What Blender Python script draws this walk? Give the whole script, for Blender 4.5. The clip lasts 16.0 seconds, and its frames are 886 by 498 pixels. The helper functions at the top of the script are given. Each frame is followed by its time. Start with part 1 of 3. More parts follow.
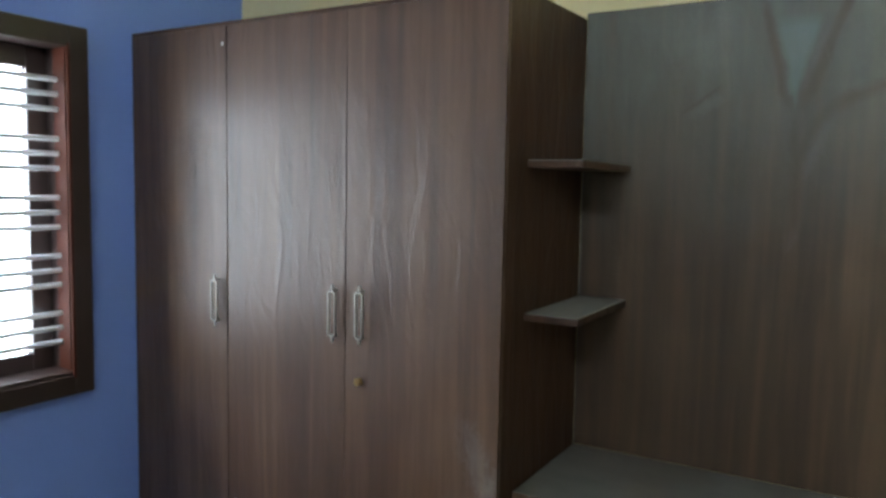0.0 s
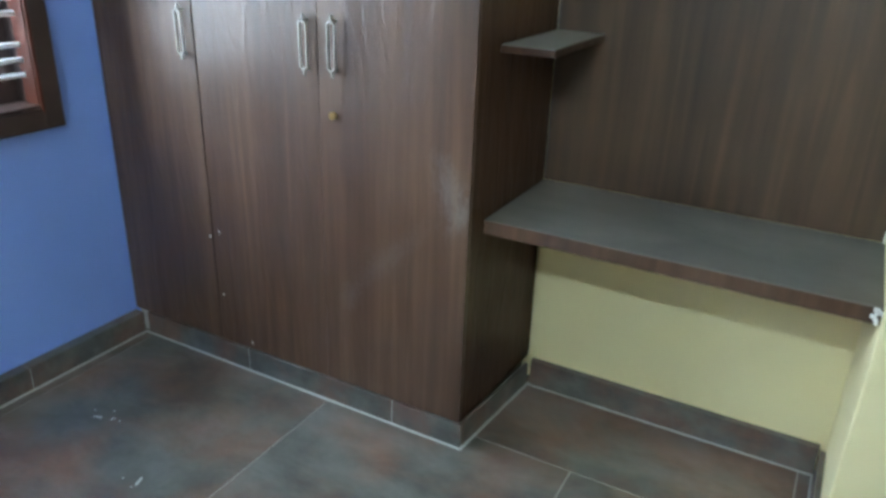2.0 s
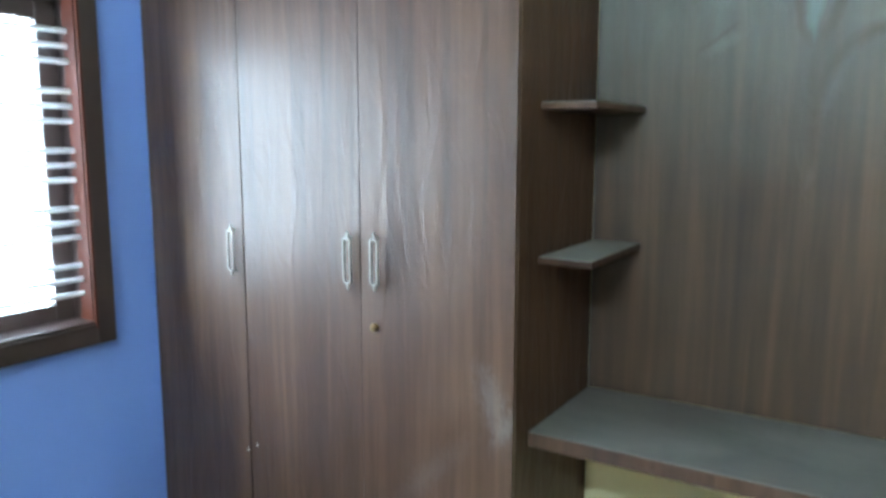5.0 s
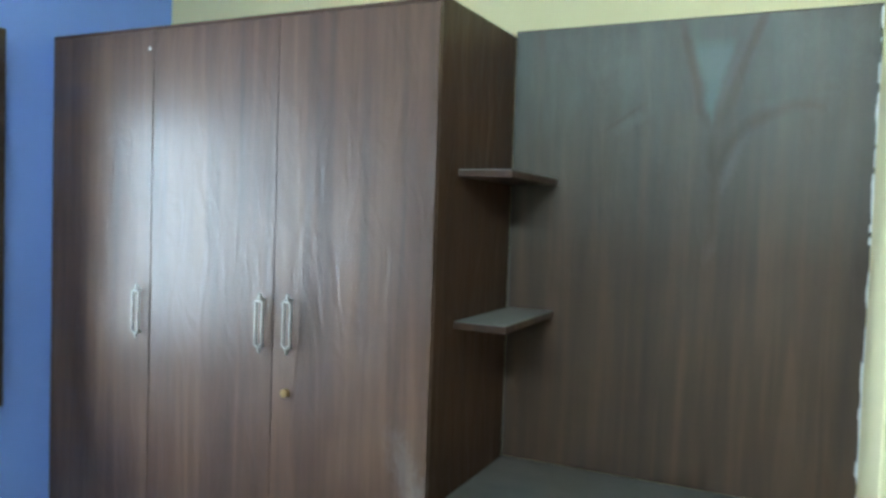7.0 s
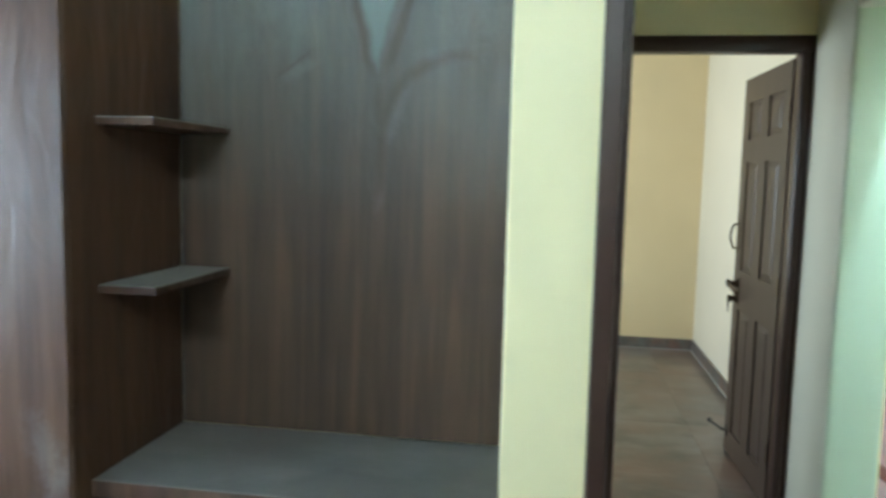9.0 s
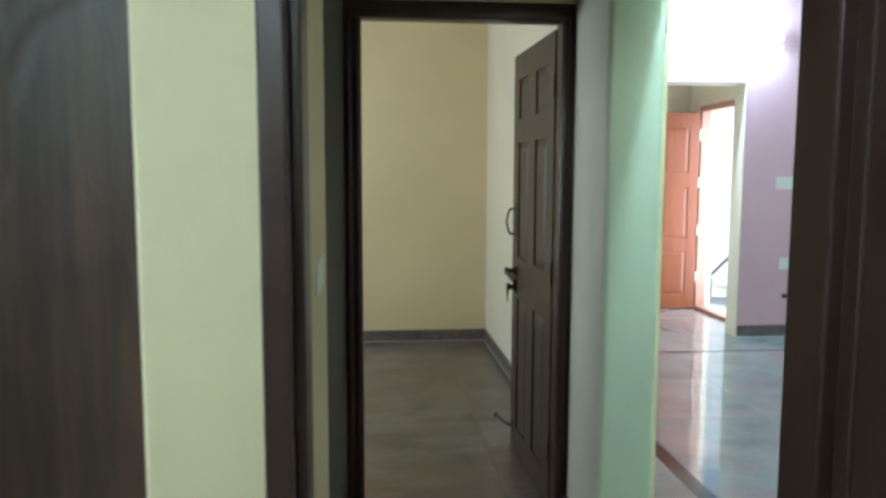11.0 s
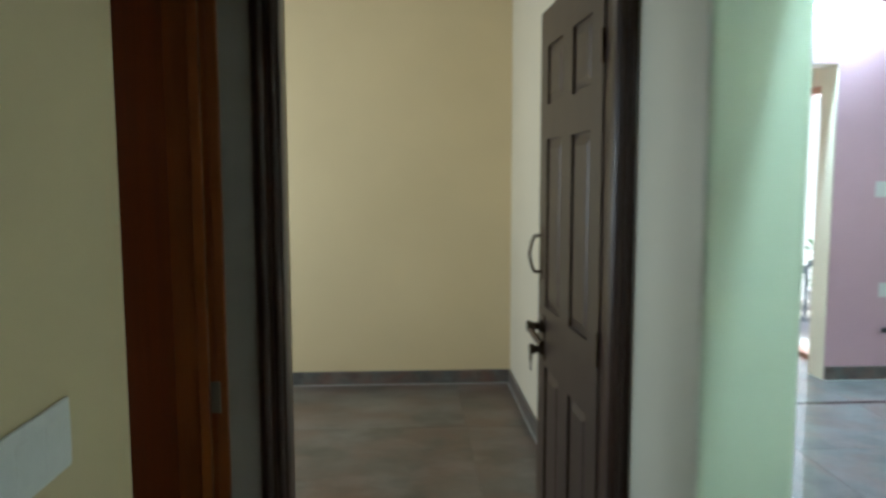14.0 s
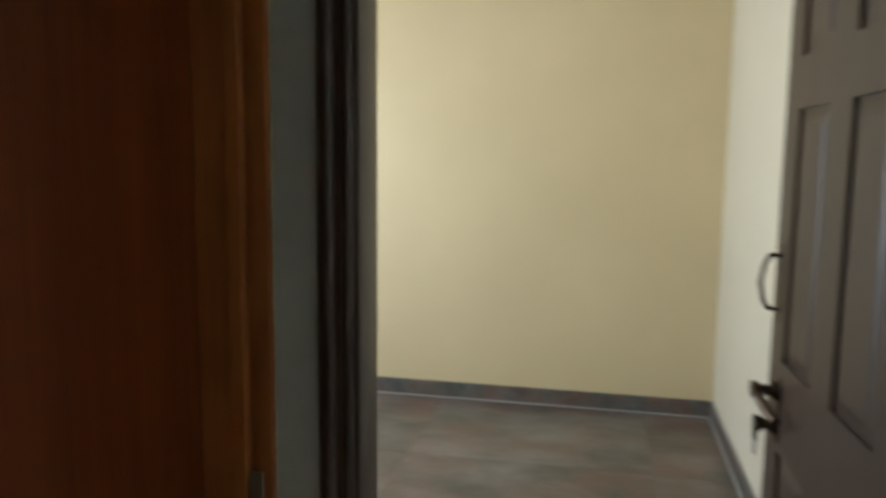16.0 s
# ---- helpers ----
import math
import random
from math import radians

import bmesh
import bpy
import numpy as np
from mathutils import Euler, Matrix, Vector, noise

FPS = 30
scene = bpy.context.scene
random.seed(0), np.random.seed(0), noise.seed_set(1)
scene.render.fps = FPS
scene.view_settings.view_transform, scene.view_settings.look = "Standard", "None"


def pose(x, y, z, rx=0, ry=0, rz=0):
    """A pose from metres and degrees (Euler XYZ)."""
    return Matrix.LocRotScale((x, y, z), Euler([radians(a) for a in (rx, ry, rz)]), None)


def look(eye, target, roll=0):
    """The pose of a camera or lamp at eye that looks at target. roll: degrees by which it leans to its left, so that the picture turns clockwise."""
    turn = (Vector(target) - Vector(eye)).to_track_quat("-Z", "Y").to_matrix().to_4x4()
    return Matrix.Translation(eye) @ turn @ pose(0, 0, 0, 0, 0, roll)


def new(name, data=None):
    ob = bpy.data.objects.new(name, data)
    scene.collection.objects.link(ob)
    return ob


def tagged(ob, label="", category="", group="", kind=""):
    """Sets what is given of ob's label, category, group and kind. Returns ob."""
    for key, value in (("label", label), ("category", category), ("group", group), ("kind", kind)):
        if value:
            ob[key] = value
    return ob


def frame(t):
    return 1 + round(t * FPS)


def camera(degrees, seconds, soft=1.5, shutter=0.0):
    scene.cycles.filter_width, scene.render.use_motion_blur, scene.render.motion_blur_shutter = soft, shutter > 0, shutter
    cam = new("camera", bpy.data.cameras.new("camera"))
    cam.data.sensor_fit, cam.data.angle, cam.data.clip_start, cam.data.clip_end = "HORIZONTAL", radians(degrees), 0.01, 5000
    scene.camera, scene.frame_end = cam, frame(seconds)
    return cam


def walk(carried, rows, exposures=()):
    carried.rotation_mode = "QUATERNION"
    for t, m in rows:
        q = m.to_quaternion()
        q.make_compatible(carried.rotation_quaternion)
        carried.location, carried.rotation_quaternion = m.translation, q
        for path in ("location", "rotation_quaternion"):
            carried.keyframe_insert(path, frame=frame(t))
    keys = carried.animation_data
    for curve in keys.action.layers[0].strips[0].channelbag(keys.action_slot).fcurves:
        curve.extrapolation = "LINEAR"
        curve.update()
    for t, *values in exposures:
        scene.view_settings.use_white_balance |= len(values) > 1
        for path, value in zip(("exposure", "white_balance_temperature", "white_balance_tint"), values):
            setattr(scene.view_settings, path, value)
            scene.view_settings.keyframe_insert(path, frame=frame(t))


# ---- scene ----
cam = camera(61.5, 16.0, 3.0, 0.6)
PATH = [
    (0, (2.188, -1.664, 1.535), (1.173, 0.052, 1.367), 1.1),
    (0.5, (2.193, -1.662, 1.515), (1.177, 0.044, 1.278), 1.0),
    (1, (2.189, -1.666, 1.509), (1.175, -0.004, 1.053), 0.8),
    (1.5, (2.192, -1.672, 1.489), (1.212, -0.057, 0.831), 1.1),
    (2, (2.2, -1.679, 1.478), (1.333, -0.061, 0.685), 2.0),
    (2.5, (2.196, -1.674, 1.473), (1.358, -0.062, 0.639), 1.9),
    (3, (2.196, -1.674, 1.482), (1.256, -0.043, 0.808), 0.1),
    (3.5, (2.199, -1.673, 1.488), (1.22, -0.03, 0.901), -0.5),
    (4, (2.197, -1.666, 1.495), (1.189, -0.012, 0.997), -0.4),
    (4.5, (2.195, -1.667, 1.497), (1.17, 0.002, 1.092), -0.2),
    (5, (2.193, -1.668, 1.509), (1.153, 0.016, 1.221), 0.1),
    (5.2, (2.196, -1.662, 1.515), (1.145, 0.024, 1.286), 0.1),
    (7.3, (2.198, -1.671, 1.478), (1.406, 0.163, 1.394), 2.3),
    (7.5, (2.233, -1.642, 1.489), (1.497, 0.211, 1.336), 2.1),
    (8, (2.27, -1.622, 1.49), (1.709, 0.29, 1.316), 1.9),
    (8.5, (2.347, -1.569, 1.504), (1.916, 0.374, 1.305), 2.0),
    (9, (2.472, -1.512, 1.487), (2.167, 0.455, 1.292), 1.4),
    (9.5, (2.545, -1.45, 1.484), (2.361, 0.531, 1.276), 1.2),
    (10, (2.59, -1.317, 1.472), (2.607, 0.671, 1.248), 0.5),
    (10.2, (2.604, -1.266, 1.437), (2.71, 0.72, 1.23), 0.2),
    (12.3, (2.819, -0.545, 1.482), (3.069, 1.428, 1.275), 0.5),
    (12.5, (2.817, -0.429, 1.479), (3.092, 1.541, 1.27), 0.7),
    (13, (2.836, -0.25, 1.492), (3.138, 1.716, 1.282), 0.4),
    (13.5, (2.889, -0.095, 1.479), (3.181, 1.872, 1.27), 0.1),
    (14, (2.958, 0.103, 1.487), (3.055, 2.091, 1.283), -0.1),
    (14.5, (2.974, 0.271, 1.473), (2.993, 2.259, 1.256), -0.2),
    (15, (2.955, 0.492, 1.482), (2.95, 2.479, 1.254), -0.6),
    (15.5, (2.959, 0.642, 1.477), (2.908, 2.628, 1.243), -0.8),
    (16, (3.017, 0.837, 1.486), (2.604, 2.778, 1.241), 0.6),
]
walk(cam, [(t, look(eye, target, roll)) for t, eye, target, roll in PATH],
     [(0, 0.42, 6200, 9), (0.5, 0.68, 6000, 8), (1.0, 0.8, 5900, 7), (1.5, 0.98, 5800, 6), (2.5, 1.3, 5650, 3), (3.5, 1.6, 5550, 2), (5.0, 1.57, 5500, 2), (7.5, 1.22, 5500, -1), (8.5, 1.34, 5550, 0), (9.0, 1.22, 5500, 1), (10.0, 0.97, 5500, 1), (12.3, 0.17, 5600, 1), (13.5, 0.27, 5600, 1), (14.5, 0.6, 5650, 6), (16.0, 0.85, 5700, 7)])

# ---- light and exposure ----
world = bpy.data.worlds.new("world")
scene.world = world
world.use_nodes = True
sky = world.node_tree.nodes.new("ShaderNodeTexSky")
sky.sky_type = "NISHITA"
sky.sun_disc = False
sky.sun_elevation = radians(57.7)
sky.sun_rotation = radians(161.6)
wbg = world.node_tree.nodes["Background"]
wbg.inputs[1].default_value = 0.15
world.node_tree.links.new(sky.outputs[0], wbg.inputs[0])

sun = new("sun", bpy.data.lights.new("sun", "SUN"))
sun.data.energy, sun.data.angle, sun.data.color = 5.0, radians(0.6), (1.0, 0.95, 0.88)
sun.matrix_world = look((3.0, -9.0, 15.0), (0, 0, 0))


def area(name, eye, target, sx, sy, watts, color=(1, 1, 1)):
    la = bpy.data.lights.new(name, "AREA")
    la.shape, la.size, la.size_y, la.energy, la.color = "RECTANGLE", sx, sy, watts, color
    ob = new(name, la)
    ob.matrix_world = look(eye, target)
    return ob


area("window_daylight", (-0.275, -0.83, 1.43), (1, -0.83, 1.43), 1.2, 1.1, 41, (0.86, 0.93, 1.0))
area("far_room_daylight", (0.37, 3.7, 1.5), (1.5, 3.7, 1.5), 1.5, 1.2, 30, (0.97, 0.98, 1.0))
area("main_door_daylight", (6.6, 6.05, 1.1), (5.5, 6.05, 1.05), 1.0, 2.0, 40, (0.95, 0.98, 1.0))
# fill light added to brighten the hall, set in an unseen opening
area("hall_window_daylight", (8.97, 2.6, 1.5), (8.0, 2.6, 1.5), 1.7, 1.3, 16, (0.92, 0.97, 1.0))

# ---- materials ----


class Nodes:
    """A small helper round one node tree."""

    def __init__(self, name):
        self.mat = bpy.data.materials.new(name)
        self.mat.use_nodes = True
        self.t = self.mat.node_tree
        self.b = self.t.nodes["Principled BSDF"]

    def n(self, kind, **kw):
        node = self.t.nodes.new(kind)
        for k, v in kw.items():
            if k in node.inputs:
                node.inputs[k].default_value = v
        return node

    def link(self, a, b):
        self.t.links.new(a, b)

    def coords(self, scale, shuffle=True):
        pos = self.n("ShaderNodeNewGeometry").outputs["Position"]
        m = self.n("ShaderNodeMapping")
        m.inputs["Scale"].default_value = scale
        if shuffle:
            info = self.n("ShaderNodeObjectInfo")
            mul = self.n("ShaderNodeVectorMath")
            mul.operation = "SCALE"
            mul.inputs[0].default_value = (37, 53, 29)
            self.link(info.outputs["Random"], mul.inputs["Scale"])
            add = self.n("ShaderNodeVectorMath")
            self.link(pos, add.inputs[0])
            self.link(mul.outputs[0], add.inputs[1])
            pos = add.outputs[0]
        self.link(pos, m.inputs["Vector"])
        return m.outputs[0]

    def noise(self, vec, scale, detail=4.0, rough=0.55, distort=0.0):
        z = self.n("ShaderNodeTexNoise", Scale=scale, Detail=detail, Roughness=rough, Distortion=distort)
        self.link(vec, z.inputs["Vector"])
        return z.outputs["Fac"]

    def ramp(self, fac, *stops):
        r = self.n("ShaderNodeValToRGB")
        e = r.color_ramp.elements
        while len(e) < len(stops):
            e.new(0.5)
        for el, (p, c) in zip(e, stops):
            el.position, el.color = p, (*c, 1) if len(c) == 3 else c
        self.link(fac, r.inputs[0])
        return r.outputs["Color"]

    def mix(self, fac, a, b, mode="MIX"):
        m = self.n("ShaderNodeMix")
        m.data_type, m.blend_type = "RGBA", mode
        if isinstance(fac, float):
            m.inputs[0].default_value = fac
        else:
            self.link(fac, m.inputs[0])
        for v, i in ((a, 6), (b, 7)):
            if isinstance(v, tuple):
                m.inputs[i].default_value = (*v, 1)
            else:
                self.link(v, m.inputs[i])
        return m.outputs[2]

    def math(self, op, a, b=0.0, clamp=False):
        m = self.n("ShaderNodeMath")
        m.operation, m.use_clamp = op, clamp
        for v, i in ((a, 0), (b, 1)):
            if isinstance(v, (int, float)):
                m.inputs[i].default_value = v
            else:
                self.link(v, m.inputs[i])
        return m.outputs[0]

    def bump(self, height, strength, dist=0.01):
        bp = self.n("ShaderNodeBump", Strength=strength, Distance=dist)
        self.link(height, bp.inputs["Height"])
        self.link(bp.outputs[0], self.b.inputs["Normal"])

    def out(self, base=None, rough=None, metal=None, **kw):
        for v, key in ((base, "Base Color"), (rough, "Roughness"), (metal, "Metallic")):
            if v is None:
                continue
            if isinstance(v, tuple):
                self.b.inputs[key].default_value = (*v, 1)
            elif isinstance(v, (int, float)):
                self.b.inputs[key].default_value = v
            else:
                self.link(v, self.b.inputs[key])
        for k, v in kw.items():
            self.b.inputs[k.replace("_", " ")].default_value = v
        return self.mat


def paint(name, color, rough=0.55):
    """Emulsion on plaster: roller texture, faint blotches."""
    k = Nodes(name)
    v = k.coords((1, 1, 1), False)
    big = k.noise(v, 1.3, 3)
    fine = k.noise(v, 140, 2)
    dark = tuple(c * 0.95 for c in color)
    light = tuple(min(1, c * 1.03) for c in color)
    col = k.ramp(big, (0.3, dark), (0.7, light))
    wav = k.noise(v, 9, 3)
    h = k.math("ADD", k.math("MULTIPLY", fine, 0.25), wav)
    k.bump(h, 0.06, 0.004)
    return k.out(col, k.math("ADD", k.math("MULTIPLY", big, 0.12), rough - 0.06))


def laminate(name, dark, mid, light, rough=0.3, smear=0.6, marks=(), wiped=False, gloss=0.5):
    """Printed walnut laminate: upright grain, dusty wipe marks that dull the gloss."""
    k = Nodes(name)
    v = k.coords((1, 1, 0.035))
    fine = k.noise(v, 42, 5, 0.6, 0.3)
    v2 = k.coords((1, 1, 0.06))
    band = k.noise(v2, 9, 4, 0.55, 0.8)
    wide = k.noise(k.coords((1, 1, 0.045)), 22, 2, 0.4, 1.2)
    v3 = k.coords((1, 1, 1))
    g = k.math("ADD", k.math("MULTIPLY", fine, 0.28), k.math("ADD", k.math("MULTIPLY", band, 0.37), k.math("MULTIPLY", wide, 0.35)))
    col = k.ramp(g, (0.33, dark), (0.5, mid), (0.66, light))
    v4 = k.coords((1, 1, 0.4))
    smudge = k.math("ADD", k.math("MULTIPLY", k.noise(v3, 2.6, 5, 0.55, 0.8), 0.6), k.math("MULTIPLY", k.noise(v4, 6, 3, 0.5, 0.7), 0.4))
    dust = k.ramp(smudge, (0.15, (0, 0, 0)), (0.85, (1, 1, 1)))
    col = k.mix(k.math("MULTIPLY", dust, 0.08 * smear), col, (0.30, 0.29, 0.28))
    r = k.math("ADD", k.math("MULTIPLY", dust, 0.22 * smear), rough)
    if marks:
        pos = k.n("ShaderNodeNewGeometry").outputs["Position"]
        streak = k.noise(k.coords((1, 1, 0.5), False), 30, 4, 0.7, 2.5)
        for at, size, amount in marks:
            m = k.n("ShaderNodeMapping")
            m.vector_type = "TEXTURE"
            m.inputs["Location"].default_value = at
            m.inputs["Rotation"].default_value = (0, size[3], 0)
            m.inputs["Scale"].default_value = size[:3]
            k.link(pos, m.inputs["Vector"])
            ln = k.n("ShaderNodeVectorMath")
            ln.operation = "LENGTH"
            k.link(m.outputs[0], ln.inputs[0])
            f = k.math("SUBTRACT", k.math("MULTIPLY", streak, 2.2), ln.outputs["Value"], True)
            f = k.math("MULTIPLY", f, amount)
            col = k.mix(f, col, (0.42, 0.42, 0.42))
            r = k.math("ADD", r, k.math("MULTIPLY", f, 0.4))
    if wiped:
        # bluish dust with the tube's reflected sheen painted in, on the upper panel, cleaned away along the strokes of
        # a cloth
        sep = k.n("ShaderNodeSeparateXYZ")
        k.link(k.n("ShaderNodeNewGeometry").outputs["Position"], sep.inputs[0])
        x, z = sep.outputs[0], sep.outputs[2]
        rag = k.math("MULTIPLY", k.math("SUBTRACT", k.noise(k.coords((1, 1, 0.5), False), 14, 4, 0.6, 0.6), 0.5), 0.035)
        x = k.math("ADD", x, rag)

        def stroke(x0, z0, lean, half, low, high, soft=70.0):
            """A slanting stroke: through (x0, z0), leaning by so much a metre, between two heights."""
            line = k.math("ADD", k.math("MULTIPLY", k.math("SUBTRACT", z, z0), lean), x0)
            off = k.math("ABSOLUTE", k.math("SUBTRACT", x, line))
            f = k.math("MULTIPLY", k.math("SUBTRACT", half, off), soft, True)
            f = k.math("MULTIPLY", f, k.math("MULTIPLY", k.math("SUBTRACT", z, low), 16.0, True))
            return k.math("MULTIPLY", f, k.math("MULTIPLY", k.math("SUBTRACT", high, z), 16.0, True))

        ex = k.math("MULTIPLY", k.math("SUBTRACT", x, 2.20), 1 / 0.215)
        ez = k.math("MULTIPLY", k.math("SUBTRACT", z, 1.58), 1 / 0.225)
        rad = k.math("SQRT", k.math("ADD", k.math("MULTIPLY", ex, ex), k.math("MULTIPLY", ez, ez)))
        arc = k.math("SUBTRACT", 1.0, k.math("MULTIPLY", k.math("ABSOLUTE", k.math("SUBTRACT", rad, 1.0)), 9.0), True)
        arc = k.math("MULTIPLY", arc, k.math("MULTIPLY", k.math("SUBTRACT", z, 1.56), 10.0, True))
        arc = k.math("MULTIPLY", arc, k.math("MULTIPLY", k.math("SUBTRACT", 2.27, x), 12.0, True))
        clean = arc
        for args in ((1.982, 1.55, -0.05, 0.022, 1.37, 1.74, 45.0), (1.992, 1.76, 0.333, 0.020, 1.74, 2.08), (1.955, 1.76, -0.25, 0.016, 1.74, 2.06), (1.74, 1.79, 1.3, 0.014, 1.74, 1.83), (1.985, 1.41, 0.2, 0.028, 1.36, 1.47)):
            clean = k.math("MAXIMUM", clean, stroke(*args))
        # tube-light sheen put into the colour, stronger towards the top
        sheen_rise = k.math("MULTIPLY", k.math("SUBTRACT", z, 1.38), 1.6, True)
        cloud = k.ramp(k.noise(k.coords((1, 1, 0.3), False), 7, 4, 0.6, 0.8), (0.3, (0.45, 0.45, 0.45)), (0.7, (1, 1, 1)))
        dust_sheen = k.math("MULTIPLY", k.math("MULTIPLY", sheen_rise, cloud), k.math("SUBTRACT", 1.0, k.math("MULTIPLY", clean, 0.65)))
        col = k.mix(k.math("MULTIPLY", dust_sheen, 0.35), col, (0.28, 0.35, 0.34))
        r = k.math("ADD", r, k.math("MULTIPLY", dust_sheen, 0.06))
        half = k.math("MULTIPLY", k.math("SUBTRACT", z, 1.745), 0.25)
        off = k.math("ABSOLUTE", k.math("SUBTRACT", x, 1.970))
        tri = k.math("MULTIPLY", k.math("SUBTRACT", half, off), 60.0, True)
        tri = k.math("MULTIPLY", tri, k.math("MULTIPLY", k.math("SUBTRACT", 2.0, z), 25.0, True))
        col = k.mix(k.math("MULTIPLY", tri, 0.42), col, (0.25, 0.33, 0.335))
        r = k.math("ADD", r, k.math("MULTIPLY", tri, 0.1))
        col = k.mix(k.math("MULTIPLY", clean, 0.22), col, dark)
    wave = k.noise(k.coords((1, 1, 0.27), False), 14, 3, 0.5, 1.5)
    k.bump(k.math("ADD", k.math("MULTIPLY", fine, 0.1), wave), 0.62, 0.007)
    return k.out(col, r, None, Specular_IOR_Level=gloss)


def stone(name, base, patch, rust, rough=0.3, dusty=1.0, size=1.0, polish=0.5):
    """Polished slate-like floor tile with rusty and pale clouds."""
    k = Nodes(name)
    v = k.coords((size, size, size))
    a = k.noise(v, 3.0, 7, 0.6, 0.2)
    b = k.noise(v, 2.2, 7, 0.6, 0.2)
    c = k.noise(v, 34, 6, 0.75)
    col = k.ramp(a, (0.36, base), (0.64, patch))
    rustf = k.ramp(b, (0.42, (0, 0, 0)), (0.64, (1, 1, 1)))
    col = k.mix(k.math("MULTIPLY", rustf, 0.75), col, rust)
    col = k.mix(k.math("MULTIPLY", c, 0.4), col, tuple(p * 0.6 for p in base))
    dust = k.noise(k.coords((0.6 * size, 1.1 * size, size)), 3.6, 7, 0.62, 0.3)
    dustf = k.ramp(dust, (0.45, (0, 0, 0)), (0.8, (1, 1, 1)))
    col = k.mix(k.math("MULTIPLY", dustf, 0.34 * dusty), col, (0.30, 0.295, 0.272))
    k.bump(c, 0.05, 0.002)
    return k.out(col, k.math("ADD", k.math("MULTIPLY", dustf, 0.04 * dusty), rough), None, Specular_IOR_Level=polish)


def varnish(name, dark, light, rough=0.25, coat=0.5, axis=2, gloss=0.5):
    """Varnished or enamelled timber with grain along one axis."""
    k = Nodes(name)
    s = [1.0, 1.0, 1.0]
    s[axis] = 0.05
    v = k.coords(tuple(s))
    fine = k.noise(v, 60, 5, 0.6, 0.4)
    band = k.noise(v, 12, 3, 0.5, 1.0)
    g = k.math("ADD", k.math("MULTIPLY", fine, 0.45), k.math("MULTIPLY", band, 0.55))
    col = k.ramp(g, (0.35, dark), (0.65, light))
    return k.out(col, rough, None, Coat_Weight=coat, Coat_Roughness=0.12, Specular_IOR_Level=gloss)


def metal(name, color, rough, metallic=1.0):
    k = Nodes(name)
    v = k.coords((1, 1, 1))
    w = k.noise(v, 25, 3)
    col = k.ramp(w, (0.3, tuple(c * 0.85 for c in color)), (0.7, color))
    return k.out(col, k.math("ADD", k.math("MULTIPLY", w, 0.1), rough - 0.05), metallic)


def plain(name, color, rough=0.5, **kw):
    k = Nodes(name)
    v = k.coords((1, 1, 1))
    w = k.noise(v, 30, 3)
    col = k.ramp(w, (0.3, tuple(c * 0.92 for c in color)), (0.7, color))
    return k.out(col, rough, None, **kw)


def glowing(name, color, strength):
    k = Nodes(name)
    return k.out((0.9, 0.9, 0.9), 0.4, None, Emission_Color=(*color, 1), Emission_Strength=strength)


BLUE = paint("blue_wall_paint", (0.25, 0.385, 0.90), 0.5)
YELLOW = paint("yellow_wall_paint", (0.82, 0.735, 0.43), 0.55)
CREAM = paint("cream_wall_paint", (0.72, 0.67, 0.53), 0.55)
TAN = paint("tan_wall_paint", (0.69, 0.57, 0.34), 0.55)
# darker tan that carries the passage's dimmer light in its colour
PASSAGE_DIM = paint("dimmed_tan_passage_paint", (0.60, 0.49, 0.27), 0.55)
GREEN = paint("pale_green_wall_paint", (0.58, 0.64, 0.46), 0.45)
GREY = paint("grey_white_wall_paint", (0.71, 0.715, 0.58), 0.5)
PINK = paint("mauve_pink_wall_paint", (0.61, 0.39, 0.435), 0.5)
WHITE = paint("white_ceiling_paint", (0.78, 0.77, 0.73), 0.7)
# dusty wipe marks on the panel: place, half sizes and turn, strength
MARKS = (((2.03, 0.49, 1.66), (0.02, 0.1, 0.11, 0.35), 0.08), ((2.16, 0.49, 1.80), (0.10, 0.1, 0.022, 0.1), 0.08), ((1.75, 0.49, 1.77), (0.07, 0.1, 0.02, -0.5), 0.07), ((2.24, 0.49, 1.93), (0.12, 0.2, 0.12, 0.5), 0.10), ((1.75, 0.49, 1.95), (0.10, 0.2, 0.10, 0.2), 0.06), ((1.98, 0.49, 1.41), (0.02, 0.1, 0.05, 0.3), 0.06))
LAM = laminate("walnut_laminate", (0.037, 0.017, 0.0095), (0.074, 0.038, 0.0215), (0.128, 0.071, 0.040), 0.28, 0.8, (((1.318, 0.0, 0.82), (0.048, 0.06, 0.12, -0.35), 0.13), ((1.35, 0.0, 0.76), (0.028, 0.06, 0.09, 0.5), 0.10), ((1.12, 0.0, 0.58), (0.04, 0.06, 0.2, 0.8), 0.05), ((0.98, 0.0, 0.42), (0.04, 0.06, 0.06, 0.5), 0.06)))
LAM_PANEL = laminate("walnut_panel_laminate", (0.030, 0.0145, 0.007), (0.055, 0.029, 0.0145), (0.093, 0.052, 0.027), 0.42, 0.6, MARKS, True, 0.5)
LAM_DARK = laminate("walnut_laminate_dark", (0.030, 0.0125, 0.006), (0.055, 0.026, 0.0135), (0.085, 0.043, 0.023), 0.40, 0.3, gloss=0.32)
SHELF_TOP = stone("pale_dusty_laminate", (0.150, 0.155, 0.142), (0.215, 0.222, 0.205), (0.19, 0.175, 0.155), 0.5)
DUSTY = stone("dusty_grey_laminate", (0.080, 0.079, 0.072), (0.125, 0.124, 0.114), (0.125, 0.10, 0.084), 0.5)
